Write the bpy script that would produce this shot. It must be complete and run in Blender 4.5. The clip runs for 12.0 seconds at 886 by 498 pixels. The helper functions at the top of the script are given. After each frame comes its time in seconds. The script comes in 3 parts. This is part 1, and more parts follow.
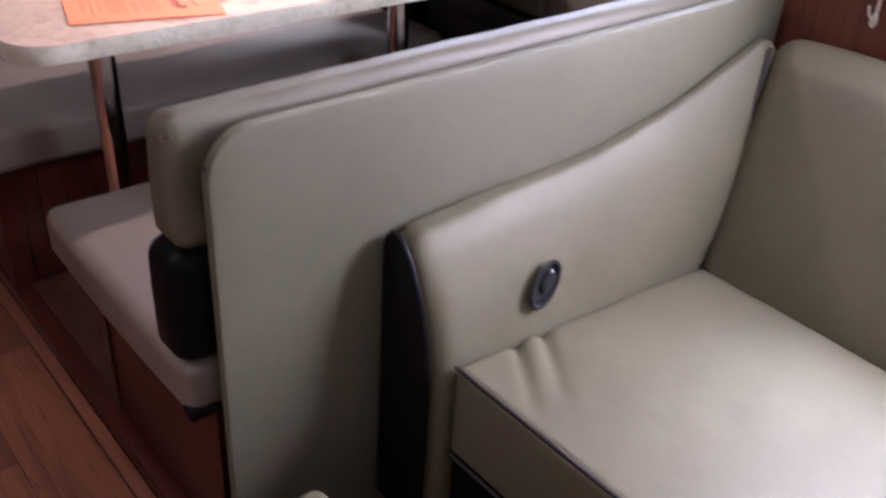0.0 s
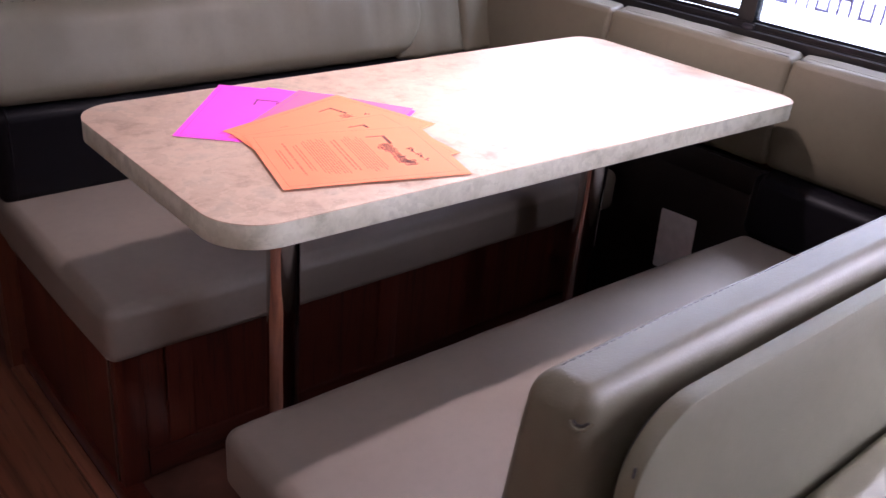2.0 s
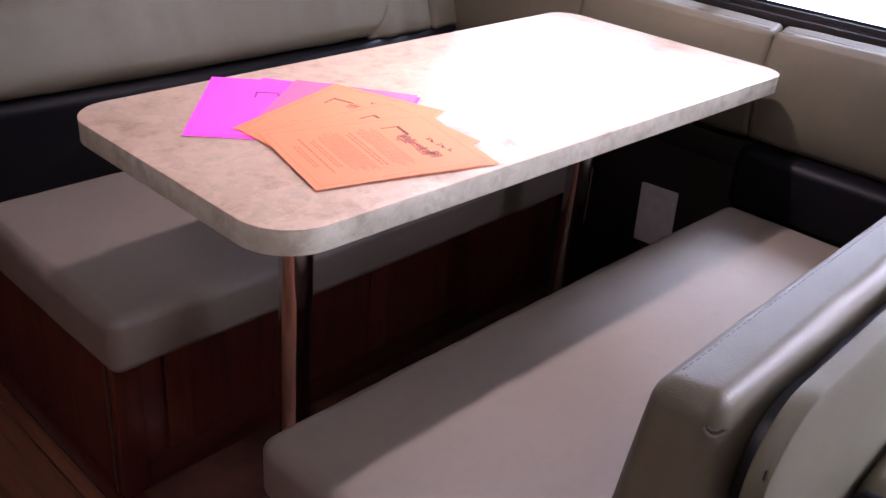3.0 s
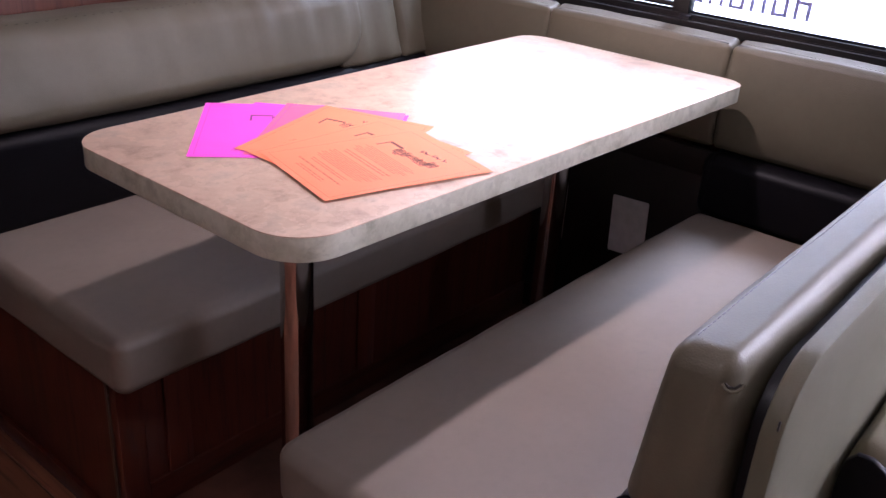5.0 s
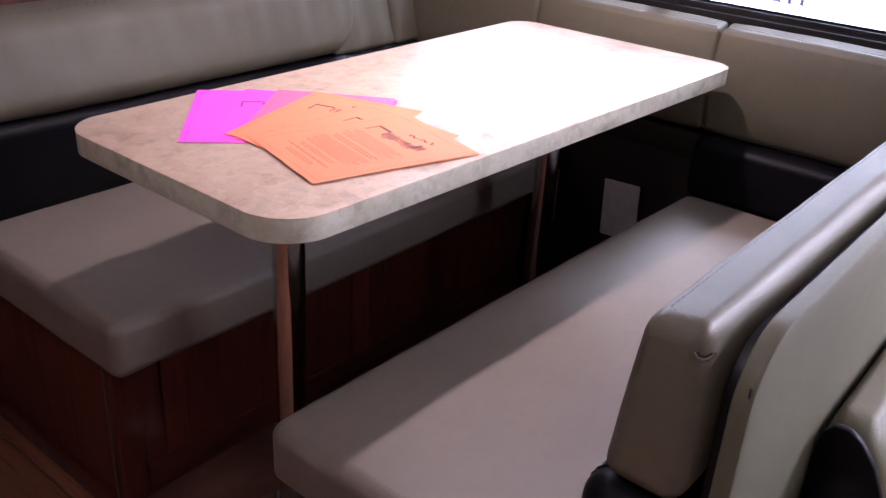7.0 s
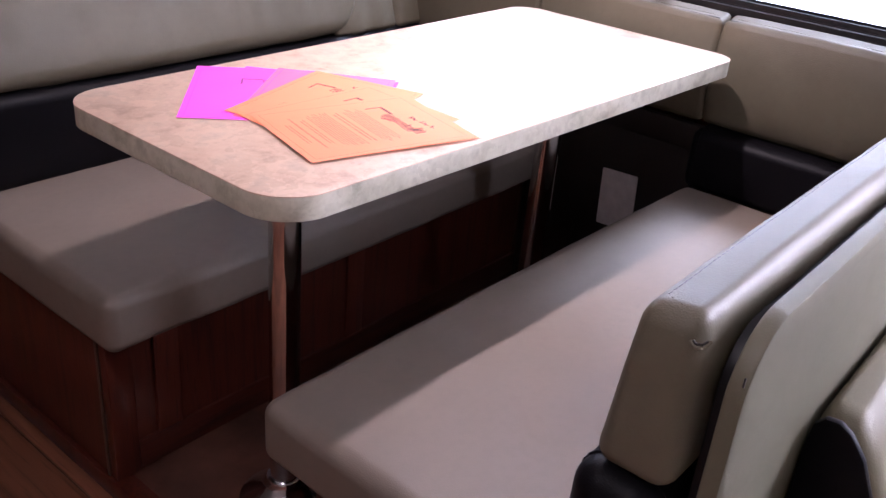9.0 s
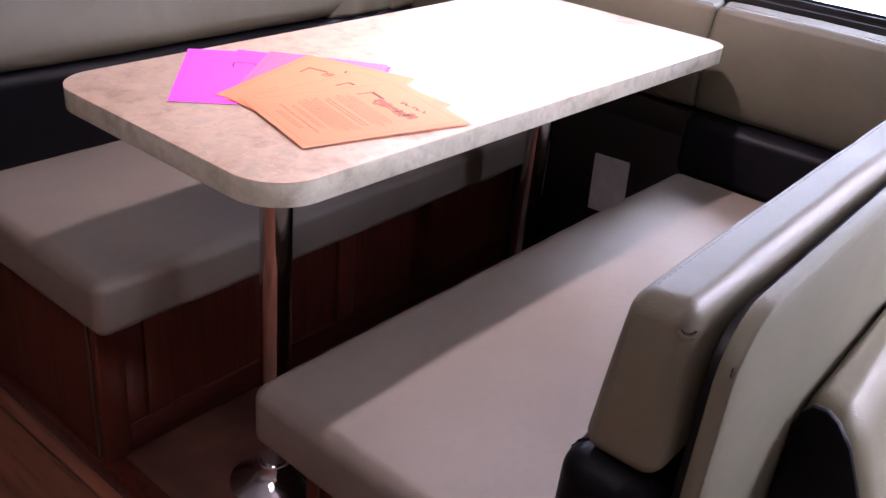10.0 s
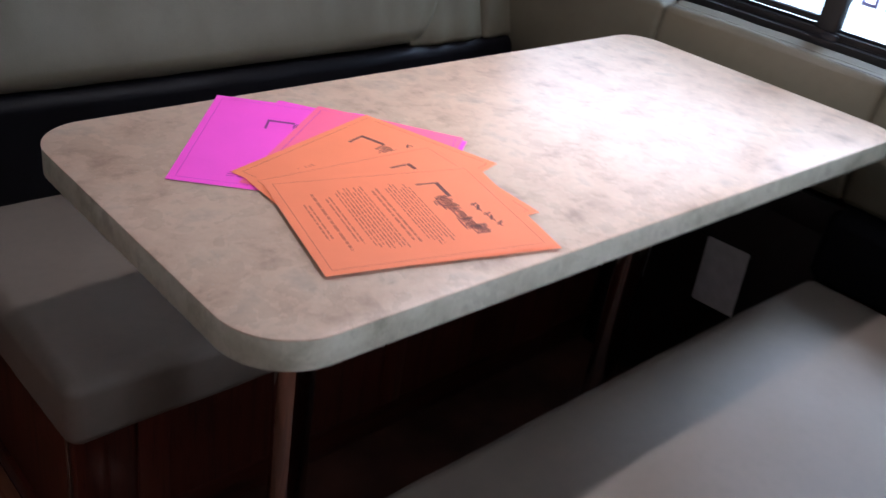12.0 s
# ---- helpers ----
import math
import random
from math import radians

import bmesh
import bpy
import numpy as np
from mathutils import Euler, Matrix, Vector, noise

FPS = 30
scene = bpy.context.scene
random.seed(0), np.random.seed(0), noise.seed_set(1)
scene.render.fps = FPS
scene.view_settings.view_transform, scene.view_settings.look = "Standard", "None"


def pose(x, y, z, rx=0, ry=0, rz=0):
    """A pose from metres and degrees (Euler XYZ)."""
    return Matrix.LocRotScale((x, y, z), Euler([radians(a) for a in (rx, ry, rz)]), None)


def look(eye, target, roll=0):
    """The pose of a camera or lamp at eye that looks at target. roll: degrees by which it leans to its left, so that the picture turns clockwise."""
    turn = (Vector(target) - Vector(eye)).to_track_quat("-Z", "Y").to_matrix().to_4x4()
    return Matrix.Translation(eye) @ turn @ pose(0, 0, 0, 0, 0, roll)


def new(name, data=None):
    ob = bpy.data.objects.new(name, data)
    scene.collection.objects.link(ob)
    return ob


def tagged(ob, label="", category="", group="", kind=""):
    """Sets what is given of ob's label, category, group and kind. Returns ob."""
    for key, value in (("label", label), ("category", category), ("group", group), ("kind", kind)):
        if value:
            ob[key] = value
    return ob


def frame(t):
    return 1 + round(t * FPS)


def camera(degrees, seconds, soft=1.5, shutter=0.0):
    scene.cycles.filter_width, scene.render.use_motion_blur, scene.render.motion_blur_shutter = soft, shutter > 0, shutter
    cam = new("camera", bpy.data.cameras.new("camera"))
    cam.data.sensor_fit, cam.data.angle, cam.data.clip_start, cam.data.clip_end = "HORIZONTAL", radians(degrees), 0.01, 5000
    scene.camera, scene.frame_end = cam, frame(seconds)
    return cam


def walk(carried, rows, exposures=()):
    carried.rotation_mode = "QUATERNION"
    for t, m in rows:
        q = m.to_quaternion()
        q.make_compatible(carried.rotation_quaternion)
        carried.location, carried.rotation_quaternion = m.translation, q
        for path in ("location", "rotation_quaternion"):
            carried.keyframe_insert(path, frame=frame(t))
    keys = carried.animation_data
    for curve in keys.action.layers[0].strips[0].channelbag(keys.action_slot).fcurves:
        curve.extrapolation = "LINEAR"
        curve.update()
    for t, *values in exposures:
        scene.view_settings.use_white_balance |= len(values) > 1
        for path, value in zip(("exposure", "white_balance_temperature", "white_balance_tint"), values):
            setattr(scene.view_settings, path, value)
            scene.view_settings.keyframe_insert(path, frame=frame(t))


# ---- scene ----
cam = camera(52.5, 12.0, shutter=0.5)
PATH = [
    (0, (-0.405, -1.552, 1.375), (0.729, -0.301, 0.302), 4.1),
    (0.1, (-0.41, -1.524, 1.372), (0.722, -0.255, 0.32), 3.9),
    (0.5, (-0.394, -1.362, 1.332), (0.707, 0.002, 0.373), 3.9),
    (1, (-0.400, -1.180, 1.314), (0.700, 0.232, 0.414), 4.3),
    (1.5, (-0.372, -1.026, 1.288), (0.712, 0.406, 0.408), 4.0),
    (2, (-0.463, -0.892, 1.290), (0.745, 0.429, 0.400), 5.2),
    (2.5, (-0.525, -0.827, 1.306), (0.756, 0.403, 0.385), 5.6),
    (3, (-0.553, -0.753, 1.296), (0.767, 0.422, 0.359), 5.2),
    (5, (-0.651, -0.754, 1.28), (0.758, 0.375, 0.42), 4.0),
    (5.5, (-0.671, -0.768, 1.281), (0.754, 0.345, 0.427), 4.2),
    (6, (-0.672, -0.774, 1.277), (0.753, 0.341, 0.424), 4.1),
    (6.5, (-0.664, -0.782, 1.28), (0.747, 0.339, 0.413), 3.8),
    (7, (-0.658, -0.786, 1.279), (0.743, 0.338, 0.399), 3.4),
    (7.5, (-0.656, -0.789, 1.283), (0.738, 0.331, 0.386), 3.7),
    (9.5, (-0.662, -0.782, 1.272), (0.739, 0.310, 0.353), 5.7),
    (10, (-0.659, -0.783, 1.279), (0.741, 0.294, 0.340), 5.9),
    (10.5, (-0.619, -0.776, 1.268), (0.767, 0.315, 0.327), 5.6),
    (11, (-0.588, -0.741, 1.282), (0.795, 0.341, 0.324), 6.0),
    (11.5, (-0.472, -0.627, 1.294), (0.867, 0.493, 0.318), 6.4),
    (12, (-0.354, -0.522, 1.282), (0.919, 0.671, 0.305), 9.4),
]
walk(cam, [(t, look(eye, target, roll)) for t, eye, target, roll in PATH],
     exposures=[(0, 0.11, 5800, 31), (1.5, 0.0, 5800, 31), (3, -0.02, 5800, 31), (5, -0.20, 5800, 31), (6.5, -0.18, 5800, 31), (7.5, 0.05, 5800, 31), (9.5, 0.25, 5800, 31), (11.1, 0.20, 5800, 31), (11.5, -0.17, 5780, 28), (12, -0.85, 5380, 12)])

# ---- world, lamps, exposure ----
from mathutils.bvhtree import BVHTree

world = bpy.data.worlds.new("world")
scene.world = world
world.use_nodes = True
wn = world.node_tree.nodes
sky = wn.new("ShaderNodeTexSky")
sky.sky_type, sky.sun_disc = "NISHITA", False
sky.sun_elevation, sky.sun_rotation = radians(55), radians(90)
wn["Background"].inputs["Strength"].default_value = 0.1
world.node_tree.links.new(sky.outputs["Color"], wn["Background"].inputs["Color"])


def lamp(name, kind, m, energy, colour, **kw):
    data = bpy.data.lights.new(name, kind)
    data.energy, data.color = energy, colour
    if "size" in kw:
        data.shape, data.size, data.size_y = "RECTANGLE", kw["size"][0], kw["size"][1]
    if "spread" in kw:
        data.spread = radians(kw["spread"])
    if "angle" in kw:
        data.angle = radians(kw["angle"])
    if "radius" in kw:
        data.shadow_soft_size = kw["radius"]
    ob = new(name, data)
    ob.matrix_world = m
    return ob


WARM = (1.0, 0.86, 0.78)
DINETTE, AISLE, BOARD = 7.7, 4.2, 8.3
SOFALIGHT = 36.0
lamp("sun", "SUN", look((4.2, 0.0, 6), (0, 0, 0)), 3.3, (0.76, 0.89, 1.0), angle=18)
lamp("sofa_window_daylight", "AREA", look((1.46, -1.50, 1.28), (0.0, -1.50, 0.9)), SOFALIGHT, (0.95, 0.97, 1.0), size=(1.0, 0.62))
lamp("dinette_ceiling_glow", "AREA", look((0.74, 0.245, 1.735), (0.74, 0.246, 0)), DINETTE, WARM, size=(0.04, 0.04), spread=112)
# added fill for the aisle side, no lamp known there
lamp("aisle_fill_glow", "AREA", look((-0.95, -0.45, 1.985), (-0.95, -0.449, 0)), AISLE, (1.0, 0.93, 0.85), size=(0.6, 0.4))


# ---- materials ----
def mat(name):
    m = bpy.data.materials.new(name)
    m.use_nodes = True
    return m, m.node_tree.nodes, m.node_tree.links, m.node_tree.nodes["Principled BSDF"]


def coords(n, l, scale=(1, 1, 1)):
    tc, mp = n.new("ShaderNodeTexCoord"), n.new("ShaderNodeMapping")
    mp.inputs["Scale"].default_value = scale
    l.new(tc.outputs["Object"], mp.inputs["Vector"])
    return mp.outputs["Vector"]


def noise_tex(n, l, vec, scale, detail=4, rough=0.55, distortion=0.0):
    t = n.new("ShaderNodeTexNoise")
    t.inputs["Scale"].default_value, t.inputs["Detail"].default_value = scale, detail
    t.inputs["Roughness"].default_value, t.inputs["Distortion"].default_value = rough, distortion
    l.new(vec, t.inputs["Vector"])
    return t.outputs["Fac"]


def ramp(n, l, fac, stops):
    r = n.new("ShaderNodeValToRGB")
    while len(r.color_ramp.elements) < len(stops):
        r.color_ramp.elements.new(0.5)
    for e, (p, c) in zip(r.color_ramp.elements, stops):
        e.position, e.color = p, (*c, 1)
    l.new(fac, r.inputs["Fac"])
    return r.outputs["Color"]


def mix(n, l, a, b, fac, mode="MIX"):
    x = n.new("ShaderNodeMix")
    x.data_type, x.blend_type = "RGBA", mode
    for k, v in ((0, fac), (6, a), (7, b)):
        if isinstance(v, (int, float)):
            x.inputs[k].default_value = v
        elif isinstance(v, tuple):
            x.inputs[k].default_value = (*v, 1)
        else:
            l.new(v, x.inputs[k])
    return x.outputs[2]


def bump(n, l, bsdf, height, strength, distance):
    b = n.new("ShaderNodeBump")
    b.inputs["Strength"].default_value, b.inputs["Distance"].default_value = strength, distance
    l.new(height, b.inputs["Height"])
    l.new(b.outputs["Normal"], bsdf.inputs["Normal"])


def spread(c, k):
    return tuple(v * k for v in c)


def vinyl(name, colour, rough=0.42, grain=420.0, relief=0.25, shine=0.5):
    """Upholstery vinyl: fine leather grain, slow tone drift, scuffed gloss."""
    m, n, l, b = mat(name)
    v = coords(n, l)
    drift = noise_tex(n, l, v, 3.0, 5)
    fine = noise_tex(n, l, v, 60, 3)
    c = ramp(n, l, drift, [(0.3, spread(colour, 0.90)), (0.7, spread(colour, 1.08))])
    c = mix(n, l, c, spread(colour, 0.8), ramp(n, l, fine, [(0.45, (0, 0, 0)), (0.8, (0.35, 0.35, 0.35))]))
    l.new(c, b.inputs["Base Color"])
    b.inputs["Specular IOR Level"].default_value = shine
    g = n.new("ShaderNodeTexVoronoi")
    g.inputs["Scale"].default_value = grain
    l.new(v, g.inputs["Vector"])
    bump(n, l, b, g.outputs["Distance"], relief, 0.0006)
    r = n.new("ShaderNodeMapRange")
    r.inputs["To Min"].default_value, r.inputs["To Max"].default_value = rough - 0.06, rough + 0.08
    l.new(noise_tex(n, l, v, 9, 4), r.inputs["Value"])
    l.new(r.outputs["Result"], b.inputs["Roughness"])
    return m


def wood(name, dark, light, rough=0.35, axis="z", size=1.0):
    """Stained veneer: long streaks along one axis, darker pores, slow drift."""
    m, n, l, b = mat(name)
    sc = {"x": (1.2, 22, 22), "y": (22, 1.2, 22), "z": (22, 22, 1.2)}[axis]
    v = coords(n, l, spread(sc, size))
    s = noise_tex(n, l, v, 1.6, 8, 0.62, 0.6)
    c = ramp(n, l, s, [(0.3, dark), (0.52, light), (0.75, spread(light, 0.7))])
    pores = noise_tex(n, l, coords(n, l, spread(sc, 5 * size)), 2.0, 3)
    c = mix(n, l, c, spread(dark, 0.55), ramp(n, l, pores, [(0.56, (0, 0, 0)), (0.7, (0.6, 0.6, 0.6))]))
    info = n.new("ShaderNodeObjectInfo")
    tone = n.new("ShaderNodeMapRange")
    tone.inputs["To Min"].default_value, tone.inputs["To Max"].default_value = 0.72, 1.25
    l.new(info.outputs["Random"], tone.inputs["Value"])
    hs = n.new("ShaderNodeHueSaturation")
    l.new(c, hs.inputs["Color"])
    l.new(tone.outputs["Result"], hs.inputs["Value"])
    l.new(hs.outputs["Color"], b.inputs["Base Color"])
    b.inputs["Roughness"].default_value = rough
    bump(n, l, b, pores, 0.15, 0.0008)
    return m


def plain(name, colour, rough=0.5, metal=0.0, vary=0.12, scale=30.0, relief=0.0):
    m, n, l, b = mat(name)
    v = coords(n, l)
    f = noise_tex(n, l, v, scale, 5)
    l.new(ramp(n, l, f, [(0.3, spread(colour, 1 - vary)), (0.7, spread(colour, 1 + vary))]), b.inputs["Base Color"])
    b.inputs["Roughness"].default_value, b.inputs["Metallic"].default_value = rough, metal
    if relief:
        bump(n, l, b, noise_tex(n, l, v, scale * 6, 3), relief, 0.001)
    return m


def laminate(name, gloss, base):
    """Mottled stone-pattern laminate in sand and grey."""
    m, n, l, b = mat(name)
    v = coords(n, l)
    a = noise_tex(n, l, v, 17, 8, 0.60, 0.15)
    c = ramp(n, l, a, base)
    cloud = noise_tex(n, l, v, 34, 6, 0.62, 0.1)
    c = mix(n, l, c, (0.34, 0.25, 0.19), ramp(n, l, cloud, [(0.50, (0, 0, 0)), (0.75, (0.22, 0.22, 0.22))]))
    # broken flakes about two centimetres across
    warp = n.new("ShaderNodeTexNoise")
    warp.inputs["Scale"].default_value, warp.inputs["Detail"].default_value = 40, 4
    l.new(v, warp.inputs["Vector"])
    moved = mix(n, l, v, warp.outputs["Color"], 0.035, "LINEAR_LIGHT")
    flake = n.new("ShaderNodeTexVoronoi")
    flake.inputs["Scale"].default_value = 48
    l.new(moved, flake.inputs["Vector"])
    tone = ramp(n, l, flake.outputs["Color"], [(0.25, (0.80, 0.79, 0.77)), (0.5, (0.95, 0.95, 0.94)), (0.75, (1.0, 1.0, 1.0))])
    c = mix(n, l, c, tone, 0.55, "MULTIPLY")
    speck = noise_tex(n, l, v, 190, 2)
    c = mix(n, l, c, (0.58, 0.50, 0.42), ramp(n, l, speck, [(0.62, (0, 0, 0)), (0.75, (0.4, 0.4, 0.4))]))
    l.new(c, b.inputs["Base Color"])
    r = n.new("ShaderNodeMapRange")
    r.inputs["To Min"].default_value, r.inputs["To Max"].default_value = gloss - 0.03, gloss + 0.05
    l.new(noise_tex(n, l, v, 14, 5), r.inputs["Value"])
    l.new(r.outputs["Result"], b.inputs["Roughness"])
    b.inputs["IOR"].default_value = 1.45
    bump(n, l, b, noise_tex(n, l, v, 320, 2), 0.04, 0.0004)
    return m


def paper(name, colour):
    m, n, l, b = mat(name)
    v = coords(n, l)
    l.new(ramp(n, l, noise_tex(n, l, v, 14, 6), [(0.3, spread(colour, 0.94)), (0.7, colour)]), b.inputs["Base Color"])
    b.inputs["Roughness"].default_value = 0.75
    bump(n, l, b, noise_tex(n, l, v, 500, 2), 0.1, 0.0003)
    return m


M_TAUPE = vinyl("taupe_vinyl", (0.137, 0.119, 0.080), 0.51, relief=0.3, shine=0.42)
M_PANEL = vinyl("panel_vinyl", (0.156, 0.145, 0.098), 0.50, relief=0.3, shine=0.4)
M_SEAT = vinyl("greige_vinyl", (0.196, 0.157, 0.123), 0.50, 520, 0.2)
M_SOFA = vinyl("sofa_vinyl", (0.150, 0.132, 0.082), 0.54, shine=0.4)
M_BLACK = vinyl("black_vinyl", (0.005, 0.0045, 0.006), 0.45, shine=0.12)
M_PIPE = plain("dark_piping", (0.03, 0.025, 0.022), 0.5)
M_THREAD = plain("thread", (0.24, 0.21, 0.16), 0.8)
M_LAM = laminate("stone_laminate", 0.39, [(0.30, (0.42, 0.290, 0.205)), (0.44, (0.60, 0.430, 0.315)), (0.56, (0.66, 0.490, 0.362)), (0.72, (0.53, 0.410, 0.315))])
M_BAND = laminate("laminate_edge_band", 0.42, [(0.32, (0.41, 0.38, 0.28)), (0.44, (0.56, 0.53, 0.41)), (0.56, (0.65, 0.62, 0.50)), (0.70, (0.49, 0.47, 0.37))])
M_CHROME = plain("chrome", (0.62, 0.60, 0.60), 0.10, 1.0, 0.04)
M_CHERRY = wood("cherry_veneer", (0.028, 0.005, 0.003), (0.092, 0.018, 0.009), 0.38, "z")
M_CHERRY_X = wood("cherry_veneer_rail", (0.028, 0.005, 0.003), (0.092, 0.018, 0.009), 0.38, "x")
M_DARK = wood("shade_darkened_panel", (0.004, 0.002, 0.002), (0.010, 0.004, 0.0035), 0.5, "z")
M_WALL = wood("cherry_wall_panel", (0.07, 0.018, 0.009), (0.17, 0.050, 0.024), 0.4, "z", 0.6)
M_PLANK = wood("floor_plank", (0.125, 0.040, 0.022), (0.31, 0.115, 0.060), 0.42, "y", 0.45)
M_SLIDE = plain("dark_vinyl_floor", (0.115, 0.048, 0.032), 0.45, 0, 0.55, 7)
M_TRIM = plain("bronze_trim", (0.10, 0.065, 0.048), 0.4, 0.3)
M_FRAME = plain("black_window_frame", (0.006, 0.006, 0.007), 0.45)
M_PLASTIC = plain("black_plastic", (0.02, 0.02, 0.024), 0.28)
M_CEIL = plain("white_ceiling", (0.66, 0.62, 0.57), 0.7)
M_DIM_WALL = plain("dim_wall_vinyl", (0.20, 0.155, 0.125), 0.6)
M_ORANGE = paper("orange_paper", (0.95, 0.25, 0.105))
M_PINK = paper("pink_paper", (1.0, 0.085, 0.66))
M_CORAL = paper("coral_paper", (0.98, 0.14, 0.30))
M_INK = plain("printing_ink", (0.16, 0.04, 0.025), 0.7)
M_INKLIGHT = plain("faint_printing_ink", (0.56, 0.125, 0.05), 0.7)
M_INKPINK = plain("ink_on_pink", (0.24, 0.02, 0.17), 0.7)
M_TAG = plain("white_card", (0.70, 0.66, 0.66), 0.7)
M_CORD = plain("cream_cord", (0.75, 0.68, 0.58), 0.6)
M_SIGN = plain("sign_lettering", (0.72, 0.66, 0.92), 0.6)

m, n, l, b = mat("window_glass")
b.inputs["Base Color"].default_value = (0.95, 0.97, 1, 1)
b.inputs["Roughness"].default_value, b.inputs["IOR"].default_value = 0.0, 1.02
b.inputs["Transmission Weight"].default_value = 1.0
M_GLASS = m


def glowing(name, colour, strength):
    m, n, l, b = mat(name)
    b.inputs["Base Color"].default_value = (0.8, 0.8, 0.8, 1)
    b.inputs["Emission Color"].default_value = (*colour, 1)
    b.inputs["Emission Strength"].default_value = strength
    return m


# the board emits by itself, standing in for daylight that falls on it
M_BOARD = glowing("glowing_white_board", (0.82, 0.93, 1.0), BOARD)
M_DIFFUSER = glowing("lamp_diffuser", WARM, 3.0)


# ---- mesh helpers ----
def mesh_ob(name, bm, material, parent=None, label="", smooth=35):
    me = bpy.data.meshes.new(name)
    bmesh.ops.recalc_face_normals(bm, faces=bm.faces)
    bm.to_mesh(me)
    bm.free()
    me.materials.append(material)
    if smooth:
        me.shade_smooth()
        me.set_sharp_from_angle(angle=radians(smooth))
    ob = new(name, me)
    if parent:
        ob.parent = parent
    if label:
        ob["label"] = label
    return ob


def part(name, bm, material, parent, label="", smooth=35):
    return mesh_ob(name, bm, material, parent, label, smooth)


def thing(name, label, category, group="", at=(0, 0, 0)):
    ob = new(name)
    ob.location = at
    ob.empty_display_size = 0.05
    return tagged(ob, label, category, group)


def box(x0, x1, y0, y1, z0, z1, bevel=0.0, seg=2, into=None):
    bm = bmesh.new()
    bmesh.ops.create_cube(bm, size=1, matrix=Matrix.Translation(((x0 + x1) / 2, (y0 + y1) / 2, (z0 + z1) / 2)) @ Matrix.Diagonal((x1 - x0, y1 - y0, z1 - z0, 1)))
    if bevel:
        bmesh.ops.bevel(bm, geom=bm.edges[:], offset=bevel, segments=seg, affect="EDGES", profile=0.5)
    return join(into, bm)


def join(into, bm):
    if into is None:
        return bm
    me = bpy.data.meshes.new("tmp")
    bm.to_mesh(me)
    bm.free()
    into.from_mesh(me)
    bpy.data.meshes.remove(me)
    return into


def steps(lo, hi, r, gap):
    """Lattice lines across one axis: close in the rounded rims, even between."""
    rim = [0, 0.12, 0.3, 0.5, 0.7, 0.86, 1.0]
    k = max(1, int(round((hi - lo - 2 * r) / gap)))
    return [lo + r * a for a in rim] + [lo + r + (hi - lo - 2 * r) * i / k for i in range(1, k)] + [hi - r * a for a in reversed(rim)]


def pillow(x0, x1, y0, y1, z0, z1, r=0.03, puff=(0, 0, 0), gap=0.04, shape=None, wrinkle=0.0, wscale=9.0):
    """A stuffed block: rounded rims, faces that bulge by puff along each axis, slow dents; shape(x, y, z) bends it."""
    ax = [steps(x0, x1, r, gap), steps(y0, y1, r, gap), steps(z0, z1, r, gap)]
    lo, hi = Vector((x0, y0, z0)), Vector((x1, y1, z1))
    mid, half = (lo + hi) / 2, (hi - lo) / 2
    n = [len(a) for a in ax]
    bm, made = bmesh.new(), {}

    def vert(i, j, k):
        if (i, j, k) not in made:
            p = Vector((ax[0][i], ax[1][j], ax[2][k]))
            q = Vector([min(max(p[a], lo[a] + r), hi[a] - r) for a in range(3)])
            d = p - q
            if d.length > 1e-9:
                p = q + d.normalized() * r
            u = [(p[a] - mid[a]) / half[a] for a in range(3)]
            for a in range(3):
                if puff[a]:
                    b, c = (a + 1) % 3, (a + 2) % 3
                    p[a] += puff[a] * u[a] * max(0, 1 - u[b] ** 4) * max(0, 1 - u[c] ** 4)
            if wrinkle:
                w = noise.noise(p * wscale) + 0.5 * noise.noise(p * wscale * 2.7)
                p += wrinkle * w * Vector([u[a] ** 7 if abs(u[a]) > 0.5 else 0 for a in range(3)])
            if shape:
                p = Vector(shape(*p))
            made[i, j, k] = bm.verts.new(p)
        return made[i, j, k]

    for a, b, c in ((0, 1, 2), (1, 2, 0), (2, 0, 1)):
        for side in (0, n[a] - 1):
            for i in range(n[b] - 1):
                for j in range(n[c] - 1):
                    idx = []
                    for di, dj in ((0, 0), (1, 0), (1, 1), (0, 1)):
                        t = [0, 0, 0]
                        t[a], t[b], t[c] = side, i + di, j + dj
                        idx.append(vert(*t))
                    bm.faces.new(idx)
    return bm


def tube(points, r, sides=8, closed=False, into=None):
    bm = bmesh.new()
    pts = [Vector(p) for p in points]
    rings = []
    for i, p in enumerate(pts):
        a = pts[i - 1] if i or closed else p
        b = pts[(i + 1) % len(pts)] if i < len(pts) - 1 or closed else p
        t = (b - a).normalized()
        u = t.orthogonal().normalized() if abs(t.z) > 0.95 else t.cross(Vector((0, 0, 1))).normalized()
        v = t.cross(u).normalized()
        rings.append([bm.verts.new(p + r * (math.cos(k * math.tau / sides) * u + math.sin(k * math.tau / sides) * v)) for k in range(sides)])
    for i in range(len(rings) if closed else len(rings) - 1):
        a, b = rings[i], rings[(i + 1) % len(rings)]
        for k in range(sides):
            bm.faces.new((a[k], a[(k + 1) % sides], b[(k + 1) % sides], b[k]))
    if not closed:
        bm.faces.new(rings[0])
        bm.faces.new(rings[-1])
    return join(into, bm)


